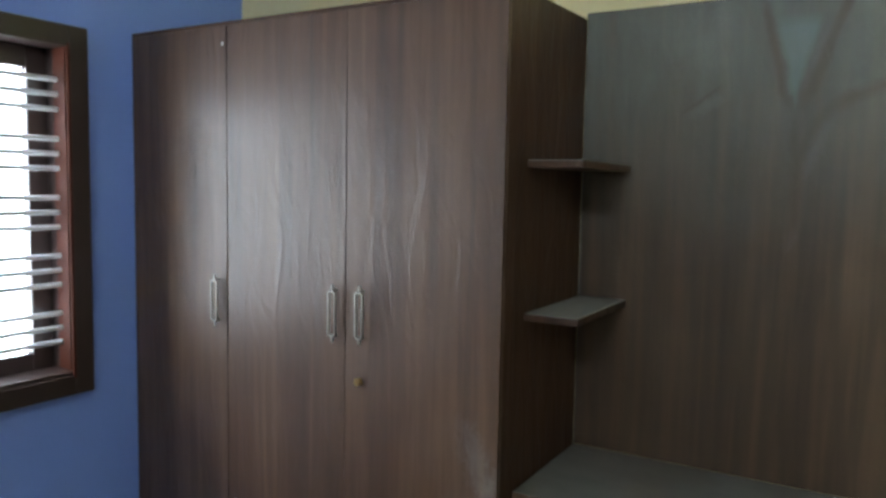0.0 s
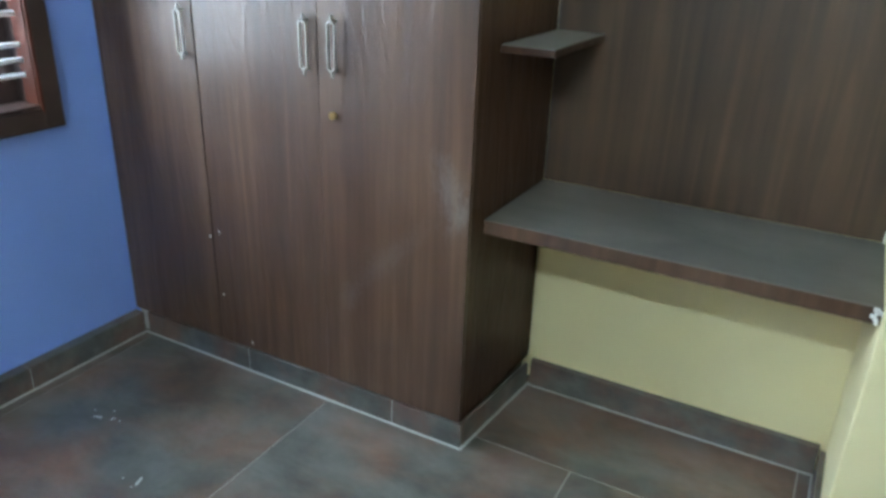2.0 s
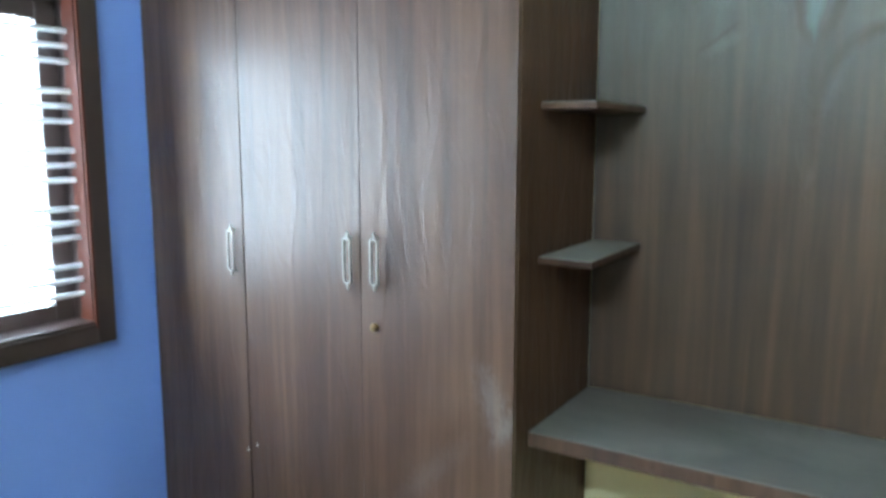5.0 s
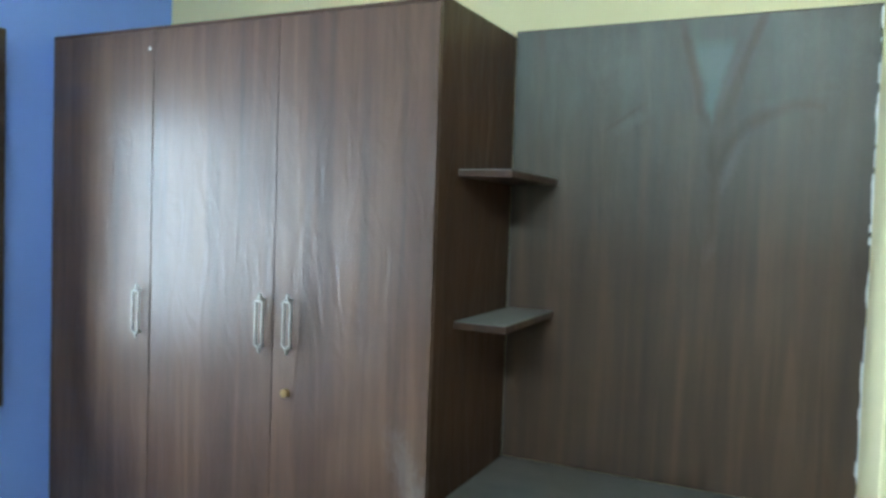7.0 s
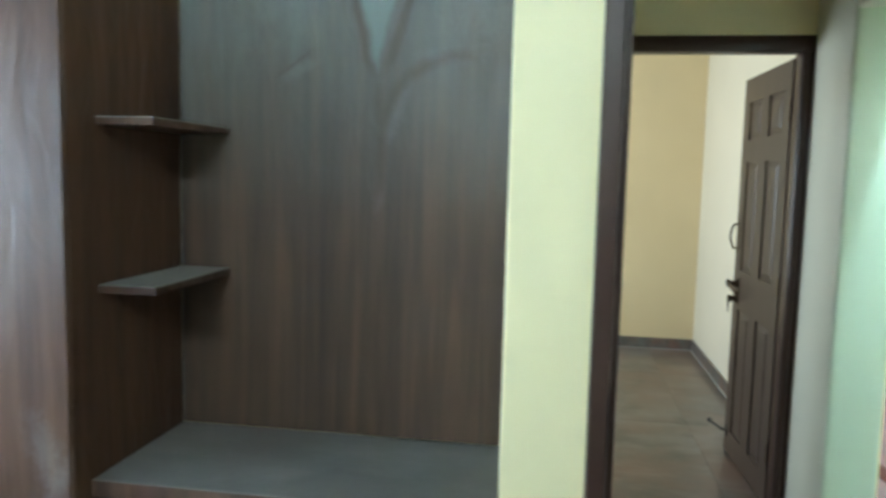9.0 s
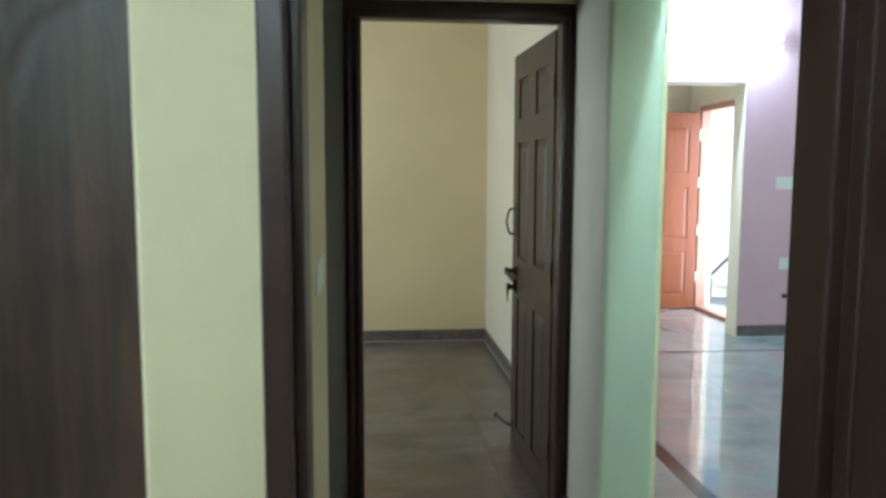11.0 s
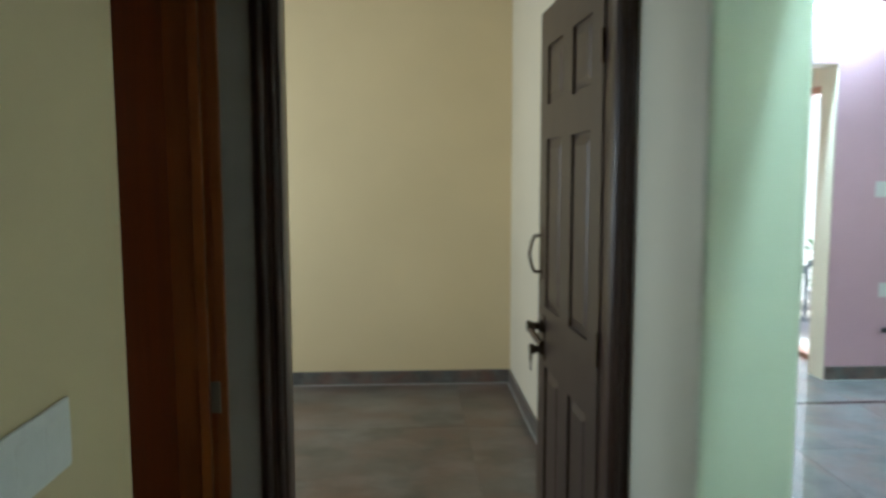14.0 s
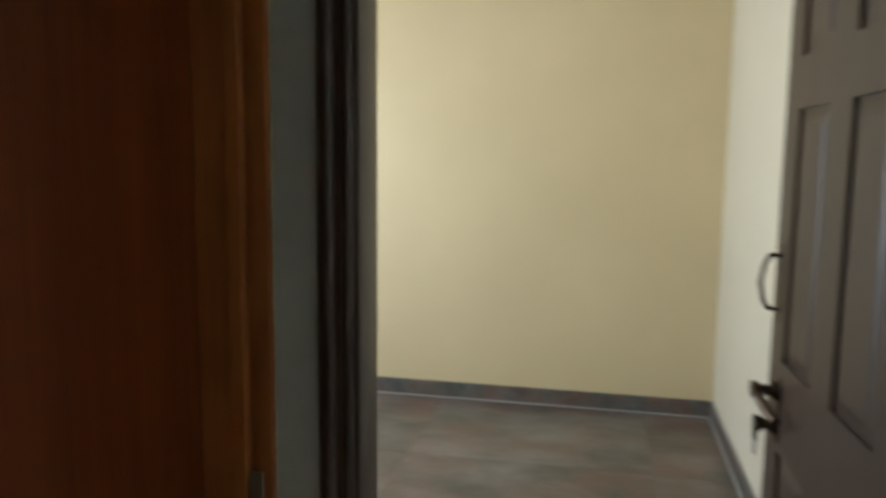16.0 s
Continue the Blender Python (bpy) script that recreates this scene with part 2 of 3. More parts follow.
TILE = stone("slate_floor_tile", (0.052, 0.053, 0.046), (0.145, 0.147, 0.131), (0.235, 0.115, 0.070), 0.30, 1.6, 1.2)
TILE_HALL = stone("polished_hall_tile", (0.20, 0.21, 0.208), (0.31, 0.325, 0.32), (0.35, 0.25, 0.22), 0.045, 0.3, 1.0, 1.0)
TILE_FAR = stone("brown_grey_floor_tile", (0.072, 0.064, 0.057), (0.150, 0.136, 0.121), (0.18, 0.10, 0.072), 0.3, 1.7)
SKIRT = stone("slate_skirting_tile", (0.072, 0.074, 0.070), (0.135, 0.140, 0.133), (0.19, 0.095, 0.066), 0.36, 1.0, 3.0)
BORDER = stone("dark_border_tile", (0.012, 0.013, 0.014), (0.024, 0.026, 0.026), (0.025, 0.022, 0.02), 0.15)
GROUT = plain("white_cement_grout", (0.52, 0.54, 0.52), 0.85)
GROUT_FLOOR = plain("dirty_cement_grout", (0.42, 0.42, 0.39), 0.85)
GROUT_DARK = plain("grey_cement_grout", (0.13, 0.125, 0.115), 0.8)
CEMENT = paint("grey_cement_plaster", (0.30, 0.275, 0.235), 0.8)
FRAME = varnish("dark_brown_frame_enamel", (0.036, 0.017, 0.0115), (0.048, 0.024, 0.017), 0.36, 0.05, 2, 0.4)
DOOR = varnish("brown_door_enamel", (0.050, 0.033, 0.024), (0.064, 0.043, 0.032), 0.42, 0.04, 2, 0.3)
RED = varnish("red_brown_varnish", (0.100, 0.0165, 0.0014), (0.150, 0.030, 0.0030), 0.5, 0.0, 2, 0.22)
ORANGE = varnish("orange_teak_varnish", (0.20, 0.053, 0.0075), (0.285, 0.082, 0.013), 0.42, 0.06, 2, 0.4)
# teak made paler and pinker in place of flare from the doorway
TEAK_PALE = varnish("glare_pale_teak", (0.40, 0.21, 0.15), (0.50, 0.28, 0.21), 0.4, 0.1)
TEAK = varnish("bright_teak_varnish", (0.21, 0.055, 0.018), (0.30, 0.088, 0.032), 0.4, 0.1)
SASH = varnish("window_frame_varnish", (0.034, 0.022, 0.020), (0.040, 0.026, 0.023), 0.3, 0.4)
LINING = varnish("red_window_lining", (0.060, 0.016, 0.009), (0.085, 0.025, 0.014), 0.5, 0.0, 2, 0.15)
# bars coloured near white to imitate bloom from the bright glass
ROD = metal("bloom_white_steel", (0.80, 0.83, 0.86), 0.45, 0.0)
STEEL = metal("brushed_steel", (0.42, 0.395, 0.345), 0.32)
TUBE_HALL = glowing("bright_tube_glow", (0.66, 0.88, 1.0), 330.0)
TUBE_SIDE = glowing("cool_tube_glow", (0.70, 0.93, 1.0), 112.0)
BRASS = metal("brass", (0.65, 0.47, 0.20), 0.3)
ZINC = metal("dull_zinc", (0.30, 0.27, 0.22), 0.5)
BRONZE = metal("antique_bronze", (0.12, 0.09, 0.065), 0.38)
PLASTIC = plain("white_switch_plastic", (0.74, 0.74, 0.68), 0.35)
WIRE = plain("grey_wire_sheath", (0.16, 0.13, 0.14), 0.5)
# rail colour lifted to imitate the outdoor glare that washes it out
RAIL = metal("glare_pale_rail_paint", (0.34, 0.40, 0.42), 0.45, 0.0)
BLACK = plain("black_rubber", (0.018, 0.018, 0.018), 0.5)
TUBE = glowing("tube_light_glow", (0.84, 0.97, 1.0), 105.0)
GLASS = Nodes("clear_window_glass").out((0.95, 0.97, 0.97), 0.02, None, Transmission_Weight=1.0, IOR=1.45)
LEAF = plain("green_leaf", (0.11, 0.26, 0.05), 0.5)
SOIL = plain("dry_ground", (0.42, 0.39, 0.34), 0.9)
CONCRETE = plain("pale_cement", (0.6, 0.59, 0.56), 0.8)
LIMEWASH = paint("white_limewash", (0.82, 0.82, 0.80), 0.8)

# ---- mesh helpers ----


def box(bm, x0, x1, y0, y1, z0, z1, bevel=0.0, seg=1):
    m = Matrix.LocRotScale(((x0 + x1) / 2, (y0 + y1) / 2, (z0 + z1) / 2), None, (abs(x1 - x0), abs(y1 - y0), abs(z1 - z0)))
    r = bmesh.ops.create_cube(bm, size=1, matrix=m)
    if bevel > 0:
        edges = list({e for v in r["verts"] for e in v.link_edges})
        bmesh.ops.bevel(bm, geom=edges, offset=bevel, segments=seg, profile=0.5, affect="EDGES")
    return bm


def boxes(*items, bevel=0.0, seg=1):
    bm = bmesh.new()
    for it in items:
        box(bm, *it, bevel=bevel, seg=seg)
    return bm


def rod(bm, a, b, r, n=12):
    a, b = Vector(a), Vector(b)
    d = b - a
    m = Matrix.Translation((a + b) / 2) @ d.to_track_quat("Z", "Y").to_matrix().to_4x4()
    bmesh.ops.create_cone(bm, cap_ends=True, segments=n, radius1=r, radius2=r, depth=d.length, matrix=m)
    return bm


def pipe(bm, pts, r, n=8):
    """A bent round bar through points, with a ball at each bend."""
    for a, b in zip(pts, pts[1:]):
        rod(bm, a, b, r, n)
    for p in pts[1:-1]:
        bmesh.ops.create_uvsphere(bm, u_segments=n, v_segments=6, radius=r * 1.02, matrix=Matrix.Translation(p))
    return bm


def mesh_of(name, bm, *mats, smooth=False):
    me = bpy.data.meshes.new(name)
    bmesh.ops.recalc_face_normals(bm, faces=bm.faces[:])
    bm.to_mesh(me)
    bm.free()
    for m in mats:
        me.materials.append(m)
    if smooth:
        for p in me.polygons:
            p.use_smooth = True
        me.set_sharp_from_angle(angle=radians(40))
    return me


def part(name, bm, material, parent=None, label="", smooth=False):
    ob = new(name, mesh_of(name, bm, material, smooth=smooth))
    if parent is not None:
        ob.parent = parent
    if label:
        tagged(ob, label)
    return ob


def thing(name, at, label, category, group="", turn=0.0):
    ob = new(name)
    ob.matrix_basis = pose(*at, 0, 0, turn)
    return tagged(ob, label, category, group)


def structure(name, bm, material, label, category):
    ob = part(name, bm, material)
    return tagged(ob, label, category, "", "structure")


# ---- walls, ceiling, ground ----
H = 2.95
WALL = "wall"
structure("wall_west", boxes((-0.235, -0.035, -2.75, -1.45, 0, H), (-0.235, -0.035, -0.192, 0.705, 0, H), (-0.235, -0.035, -1.45, -0.192, 0, 0.853), (-0.235, -0.035, -1.45, -0.192, 2.004, H)), BLUE, "bright blue painted bedroom wall around the barred window", WALL)
structure("wall_niche_back", boxes((-0.035, 2.366, 0.505, 0.705, 0, H), (1.42, 2.366, 0.468, 0.505, 0, 0.706)), YELLOW, "pale yellow painted wall behind wardrobe and desk", WALL)
partition = structure("wall_partition", boxes((2.366, 2.565, 0.018, 1.15, 0, H), (2.366, 2.565, 1.15, 1.905, 2.12, H), bevel=0.006, seg=2), YELLOW, "pale yellow plastered wall end, tan darkened for the dim passage side", WALL)
# passage side coloured down, as less light falls there
partition.data.materials.append(PASSAGE_DIM)
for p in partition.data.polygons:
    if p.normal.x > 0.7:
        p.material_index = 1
structure("wall_passage_end", boxes((0.4, 2.52, 1.906, 2.06, 0, H), (2.598, 3.528, 1.906, 2.06, 2.117, H), (3.528, 3.9, 1.906, 2.06, 0, H)), YELLOW, "yellow painted passage wall around an inner door", WALL)
bm = boxes((3.51, 3.712, 1.46, 1.905, 0, H), bevel=0.022, seg=4)
pillar = structure("wall_pillar", bm, GREEN, "pale green painted wall end, grey on its shaded side", WALL)
pillar.data.materials.append(GREY)
for p in pillar.data.polygons:
    p.use_smooth = True
    if p.normal.x < -0.7:
        p.material_index = 1
structure("wall_passage_corner", boxes((2.52, 2.598, 1.906, 2.06, 0, H)), CEMENT, "narrow bare grey plaster strip between two door frames", WALL)
structure("wall_far_room_east", boxes((3.685, 3.885, 2.06, 5.456, 0, H)), CREAM, "cream painted side wall of the empty far room", WALL)
structure("wall_far_room_north", boxes((0.4, 3.685, 5.256, 5.456, 0, H)), TAN, "tan yellow painted end wall of the empty far room", WALL)
structure("wall_far_room_west", boxes((0.2, 0.4, 1.906, 2.95, 0, H), (0.2, 0.4, 4.45, 5.456, 0, H), (0.2, 0.4, 2.95, 4.45, 0, 0.9), (0.2, 0.4, 2.95, 4.45, 2.1, H)), CREAM, "cream painted wall with the far room's window", WALL)
structure("wall_pink", boxes((3.885, 4.95, 5.188, 5.388, 0, H), (5.94, 9.0, 5.188, 5.388, 0, H), (4.95, 5.94, 5.188, 5.388, 2.23, H)), PINK, "mauve pink painted hall wall with an open entrance", WALL)
structure("wall_hall_south", boxes((3.463, 9.0, 0.018, 0.15, 0, H), (2.565, 3.463, 0.018, 0.15, 2.12, H)), CREAM, "cream painted wall over and beside the bedroom door", WALL)
# the opening in this unseen wall is added to hold the hall's fill light
structure("wall_hall_east", boxes((9.0, 9.2, 0.018, 1.75, 0, H), (9.0, 9.2, 3.45, 5.388, 0, H), (9.0, 9.2, 1.75, 3.45, 0, 0.85), (9.0, 9.2, 1.75, 3.45, 2.15, H)), CREAM, "cream painted hall wall with an added, unseen window opening", WALL)
structure("wall_bedroom_south", boxes((-0.035, 4.2, -2.75, -2.55, 0, H)), CREAM, "cream painted bedroom wall", WALL)
structure("wall_bedroom_east", boxes((4.2, 4.4, -2.75, 0.018, 0, H)), CREAM, "cream painted bedroom wall", WALL)
structure("wall_bathroom", boxes((1.3, 1.4, 0.705, 1.906, 0, H)), CREAM, "cream painted bathroom wall behind the closed door", WALL)
structure("wall_foyer", boxes((6.15, 6.35, 5.388, 5.55, 0, H), (6.15, 6.35, 6.6, 6.95, 0, H), (6.15, 6.35, 5.55, 6.6, 2.15, H), (4.65, 4.8, 5.388, 6.95, 0, H), (4.8, 6.15, 6.8, 6.95, 0, H)), CREAM, "cream painted foyer walls around the main door", WALL)
structure("reveal_trim", boxes((5.932, 5.94, 5.19, 5.388, 0, 2.222), (4.95, 5.94, 5.19, 5.388, 2.222, 2.23)), CREAM, "cream painted reveal of the entrance opening", "trim")
structure("ceiling", boxes((-0.235, 4.4, -2.75, 0.018, H, H + 0.12), (-0.235, 9.2, 0.018, 6.95, H, H + 0.12)), WHITE, "white painted flat ceiling", "ceiling")
structure("ceiling_beam", boxes((3.51, 3.712, 0.15, 1.459, 2.13, H), bevel=0.006), CREAM, "cream plastered beam over the opening to the hall", "beam")
structure("ground", boxes((-400, 400, -400, 400, -0.40, -0.30)), SOIL, "dry bare ground outside the house", "ground")
structure("foundation", boxes((-0.235, 4.4, -2.75, 0.018, -0.3, -0.012), (-0.235, 9.2, 0.018, 6.95, -0.30, -0.012), (9.2, 9.3, 5.388, 7.3, -0.3, -0.012), (6.35, 9.2, 6.95, 7.3, -0.3, -0.012)), CONCRETE, "pale cement plinth and entrance landing", "plinth")

# ---- wardrobe ----
DOORS = ((-0.031, 0.4135), (0.4165, 0.8848), (0.8857, 1.3765))


def bow_handle(length):
    """Slim rectangular ring handle on two short posts, with a pointed finial at each end, standing out along -y."""
    bm = bmesh.new()
    h, w, d = length / 2, 0.0115, 0.020
    z = h - 0.026
    for s in (-1, 1):
        rod(bm, (0, 0, s * (z + 0.007)), (0, -d, s * (z + 0.007)), 0.0045, 10)
        for r, at, stretch in ((0.0062, z + 0.008, 1.0), (0.0052, z + 0.017, 1.7)):
            bmesh.ops.create_uvsphere(bm, u_segments=10, v_segments=6, radius=r, matrix=Matrix.Translation((0, -d + 0.002, s * at)) @ Matrix.Diagonal((1, 0.8, stretch, 1)))
    c = 0.006
    ring = [(0, -d, z + c), (-w + c, -d, z + c), (-w, -d, z), (-w, -d, -z), (-w + c, -d, -z - c), (0, -d, -z - c)]
    pipe(bm, ring, 0.0043, 10)
    pipe(bm, [(-x, y, q) for x, y, q in ring], 0.0036, 10)
    return bm


def wardrobe():
    w = thing("wardrobe", (0, 0, 0), "tall three-door walnut laminate wardrobe with dusty wipe marks", "wardrobe")
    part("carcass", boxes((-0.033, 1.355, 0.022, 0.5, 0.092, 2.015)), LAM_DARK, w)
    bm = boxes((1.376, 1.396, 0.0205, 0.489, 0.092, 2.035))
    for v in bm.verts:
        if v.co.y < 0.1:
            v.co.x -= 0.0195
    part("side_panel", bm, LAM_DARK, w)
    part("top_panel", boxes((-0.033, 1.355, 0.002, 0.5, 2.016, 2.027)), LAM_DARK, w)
    part("plinth", boxes((-0.033, 1.371, 0.018, 0.5, 0.0, 0.09)), GROUT, w)
    for i, (a, b) in enumerate(DOORS):
        d = part("door", boxes((a, b, 0.0, 0.019, 0.096, 2.015), bevel=0.001), LAM, w)
        hx = (0.377, 0.852, 0.948)[i]
        hb = part("handle", bow_handle(0.168), STEEL, d, "brushed steel bow handle", True)
        hb.matrix_basis = pose(hx, 0, (1.161, 1.168, 1.172)[i])
    bm = bmesh.new()
    rod(bm, (0.936, 0.002, 0.979), (0.936, -0.010, 0.979), 0.011, 20)
    rod(bm, (0.936, -0.009, 0.979), (0.936, -0.012, 0.979), 0.007, 16)
    box(bm, 0.9345, 0.9375, -0.0135, -0.0118, 0.973, 0.985)
    part("lock", bm, BRASS, w, "small round brass lock", True)
    for x, z in ((0.398, 1.961), (0.403, 0.49), (0.445, 0.515), (0.44, 0.278), (0.558, 0.12)):
        bm = bmesh.new()
        bmesh.ops.create_uvsphere(bm, u_segments=8, v_segments=5, radius=1.0, matrix=Matrix.Translation((x, -0.0002, z)) @ Matrix.Diagonal((0.004, 0.0012, 0.006, 1)))
        part("paint_speck", bm, LIMEWASH, w)
    return w


wardrobe()

# ---- desk niche ----


def desk():
    d = thing("study_desk", (1.397, 0.05, 0), "wall-mounted walnut study desk with dusty grey top", "desk")
    part("desktop", boxes((0.001, 0.968, 0.004, 0.44, 0.742, 0.747)), DUSTY, d, "dusty grey laminate top")
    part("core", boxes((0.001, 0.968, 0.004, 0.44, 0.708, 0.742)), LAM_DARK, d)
    part("edge_trim", boxes((0.001, 0.968, -0.0006, 0.0036, 0.7468, 0.7482), bevel=0.0004), SHELF_TOP, d, "pale dusty front edge")
    rng = random.Random(5)
    bm = bmesh.new()
    for i in range(9):
        x, z = rng.uniform(0.952, 0.966), rng.uniform(0.708, 0.745)
        e = rng.uniform(0.003, 0.007)
        box(bm, x - e, x + e, -0.004, 0.003, z - e * 0.8, z + e * 0.8, 0.001)
    tagged(part("putty", bm, LIMEWASH, d, "chipped white putty at the wall end"), kind="stuff")
    part("edge_band", boxes((0.001, 0.968, 0.0, 0.0035, 0.707, 0.7465), bevel=0.001), LAM, d)


def back_panel():
    p = thing("back_panel", (1.397, 0.49, 0.747), "tall walnut laminate wall panel with smeared dust marks and a painted sheen", "panel")
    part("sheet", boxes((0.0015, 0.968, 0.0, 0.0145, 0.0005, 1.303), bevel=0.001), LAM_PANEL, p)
    part("top_edge", boxes((0.0015, 0.968, -0.001, 0.0145, 1.3032, 1.3055)), LAM_DARK, p)
    part("sealant", boxes((0.0003, 0.005, -0.0035, -0.0003, 0.001, 1.303), bevel=0.001), DUSTY, p, "pale dusty sealant line")
    rng = random.Random(11)
    bm = bmesh.new()
    z = 0.0
    while z < 1.28:
        h = rng.uniform(0.01, 0.05)
        if rng.random() < 0.75:
            w = rng.uniform(0.002, 0.007)
            box(bm, 0.9685 - w, 0.9685, -0.004 - rng.uniform(0, 0.003), 0.001, z, z + h)
        z += h
    tagged(part("putty", bm, LIMEWASH, p, "ragged white putty along the wall"), kind="stuff")


def corner_shelf(z):
    s = thing("corner_shelf", (1.397, 0.09, z), "small dusty walnut shelf fixed beside the wardrobe", "shelf", "shelves beside the wardrobe")
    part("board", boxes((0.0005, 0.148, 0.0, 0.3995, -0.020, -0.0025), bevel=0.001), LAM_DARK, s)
    part("top_sheet", boxes((0.002, 0.147, 0.001, 0.399, -0.0025, 0.0)), SHELF_TOP, s, "dusty grey laminate top")


desk()
back_panel()
corner_shelf(1.211)
corner_shelf(1.607)

# ---- bedroom window ----


def window():
    w = tagged(new("window_1"), "barred dark brown wooden window with bright glass", "window", "", "structure")
    y0, y1, z0, z1 = -1.45, -0.192, 0.853, 2.004
    f = 0.064
    bm = boxes((-0.145, 0.012, y1 - f, y1, z0, z1), (-0.145, 0.012, y0, y0 + f, z0, z1), (-0.145, 0.012, y0 + f, y1 - f, z1 - f, z1), (-0.145, 0.012, y0 + f, y1 - f, z0, z0 + f), bevel=0.004, seg=2)
    part("window_frame", bm, SASH, w)
    for a, b in ((y1 - f - 0.005, y1 - f), (y0 + f, y0 + f + 0.005)):
        part("jamb_lining", boxes((-0.066, -0.006, a, b, z0 + f, z1 - f), bevel=0.001), LINING, w, "reddish varnished lining that holds the bars")
    for y in (y1 - f - 0.002, y0 + f + 0.002):
        part("bead", rod(bmesh.new(), (0.008, y, z0 + f - 0.01), (0.008, y, z1 - f + 0.01), 0.006, 12), LINING, w, "", True)
    part("window_sill", boxes((-0.104, 0.004, y0 + f, y1 - f, z0 + f, z0 + f + 0.012), bevel=0.003), SASH, w)
    for g in range(5):
        for k in range(3):
            z = 1.842 - 0.183 * g - 0.046 * k
            part("bar", rod(bmesh.new(), (-0.05, y0 + f, z), (-0.05, y1 - f, z), 0.008, 10), ROD, w, "", True)
    for a, b in ((y0 + f, (y0 + y1) / 2 - 0.004), ((y0 + y1) / 2 + 0.004, y1 - f)):
        s = 0.066
        bm = boxes((-0.143, -0.105, a, a + s, z0 + f, z1 - f), (-0.143, -0.105, b - s, b, z0 + f, z1 - f), (-0.143, -0.105, a + s, b - s, z0 + f, z0 + f + s), (-0.143, -0.105, a + s, b - s, z1 - f - s, z1 - f), bevel=0.003)
        part("sash", bm, SASH, w)
        g = part("pane", boxes((-0.126, -0.122, a + s, b - s, z0 + f + s, z1 - f - s)), GLASS, w)
        g.visible_shadow = False


window()

# ---- doors ----


def frame_bmesh(x0, x1, y0, y1, top, w):
    """Door frame with a rebate: two jambs and a head."""
    bm = bmesh.new()
    st = (y0 + y1) / 2
    for a, b in ((x0, x0 + w), (x1 - w, x1)):
        box(bm, a, b, y0, y1, 0, top - w, 0.006, 2)
        for x, r in ((a + 0.018, 0.013), (b - 0.018, 0.011)):
            rod(bm, (x, y0 + 0.004, 0.002), (x, y0 + 0.004, top - w), r, 16)
    box(bm, x0, x1, y0, y1, top - w, top, 0.006, 2)
    return bm


def panel_leaf(parent, width, height, thick, mat, rows=((0.13, 0.81), (1.02, 1.595), (1.71, 1.905))):
    """Six-panel leaf in the xz plane from x = 0 to width, y = 0 to thick, each face moulded."""
    part("leaf_board", boxes((0, width, 0.009, thick - 0.009, 0.006, height)), mat, parent)
    st, mid = 0.11, 0.13
    cols = ((st, width / 2 - mid / 2), (width / 2 + mid / 2, width - st))
    strips = []
    zs = [0.006] + [v for r in rows for v in r] + [height]
    for y0, y1 in ((0, 0.009), (thick - 0.009, thick)):
        strips += [(0, st, y0, y1, 0.006, height), (width - st, width, y0, y1, 0.006, height)]
        for i in range(0, len(zs), 2):
            strips.append((st, width - st, y0, y1, zs[i], zs[i + 1]))
        for a, b in rows:
            strips.append((width / 2 - mid / 2, width / 2 + mid / 2, y0, y1, a, b))
    part("stiles_and_rails", boxes(*strips), mat, parent)
    for a, b in cols:
        for z0, z1 in rows:
            bm = bmesh.new()
            e = 0.026
            for yb, yt in ((0.0095, 0.0015), (thick - 0.0095, thick - 0.0015)):
                o = [bm.verts.new(p) for p in ((a + 0.009, yb, z0 + 0.009), (b - 0.009, yb, z0 + 0.009), (b - 0.009, yb, z1 - 0.009), (a + 0.009, yb, z1 - 0.009))]
                q = [bm.verts.new(p) for p in ((a + 0.009 + e, yt, z0 + 0.009 + e), (b - 0.009 - e, yt, z0 + 0.009 + e), (b - 0.009 - e, yt, z1 - 0.009 - e), (a + 0.009 + e, yt, z1 - 0.009 - e))]
                bm.faces.new(q)
                for i in range(4):
                    bm.faces.new((o[i], o[(i + 1) % 4], q[(i + 1) % 4], q[i]))
            part("raised_panel", bm, mat, parent)


def arched_pull(bm, x, y, z0, z1, out):
    zc = (z0 + z1) / 2
    pipe(bm, [(x, y, z0), (x, y - out * 0.7, z0), (x, y - out, z0 + 0.02), (x, y - out * 1.25, zc), (x, y - out, z1 - 0.02), (x, y - out * 0.7, z1), (x, y, z1)], 0.0055)
    for z in (z0, z1):
        box(bm, x - 0.012, x + 0.012, y - 0.006, y + 0.001, z - 0.016, z + 0.016, 0.002)
    return bm


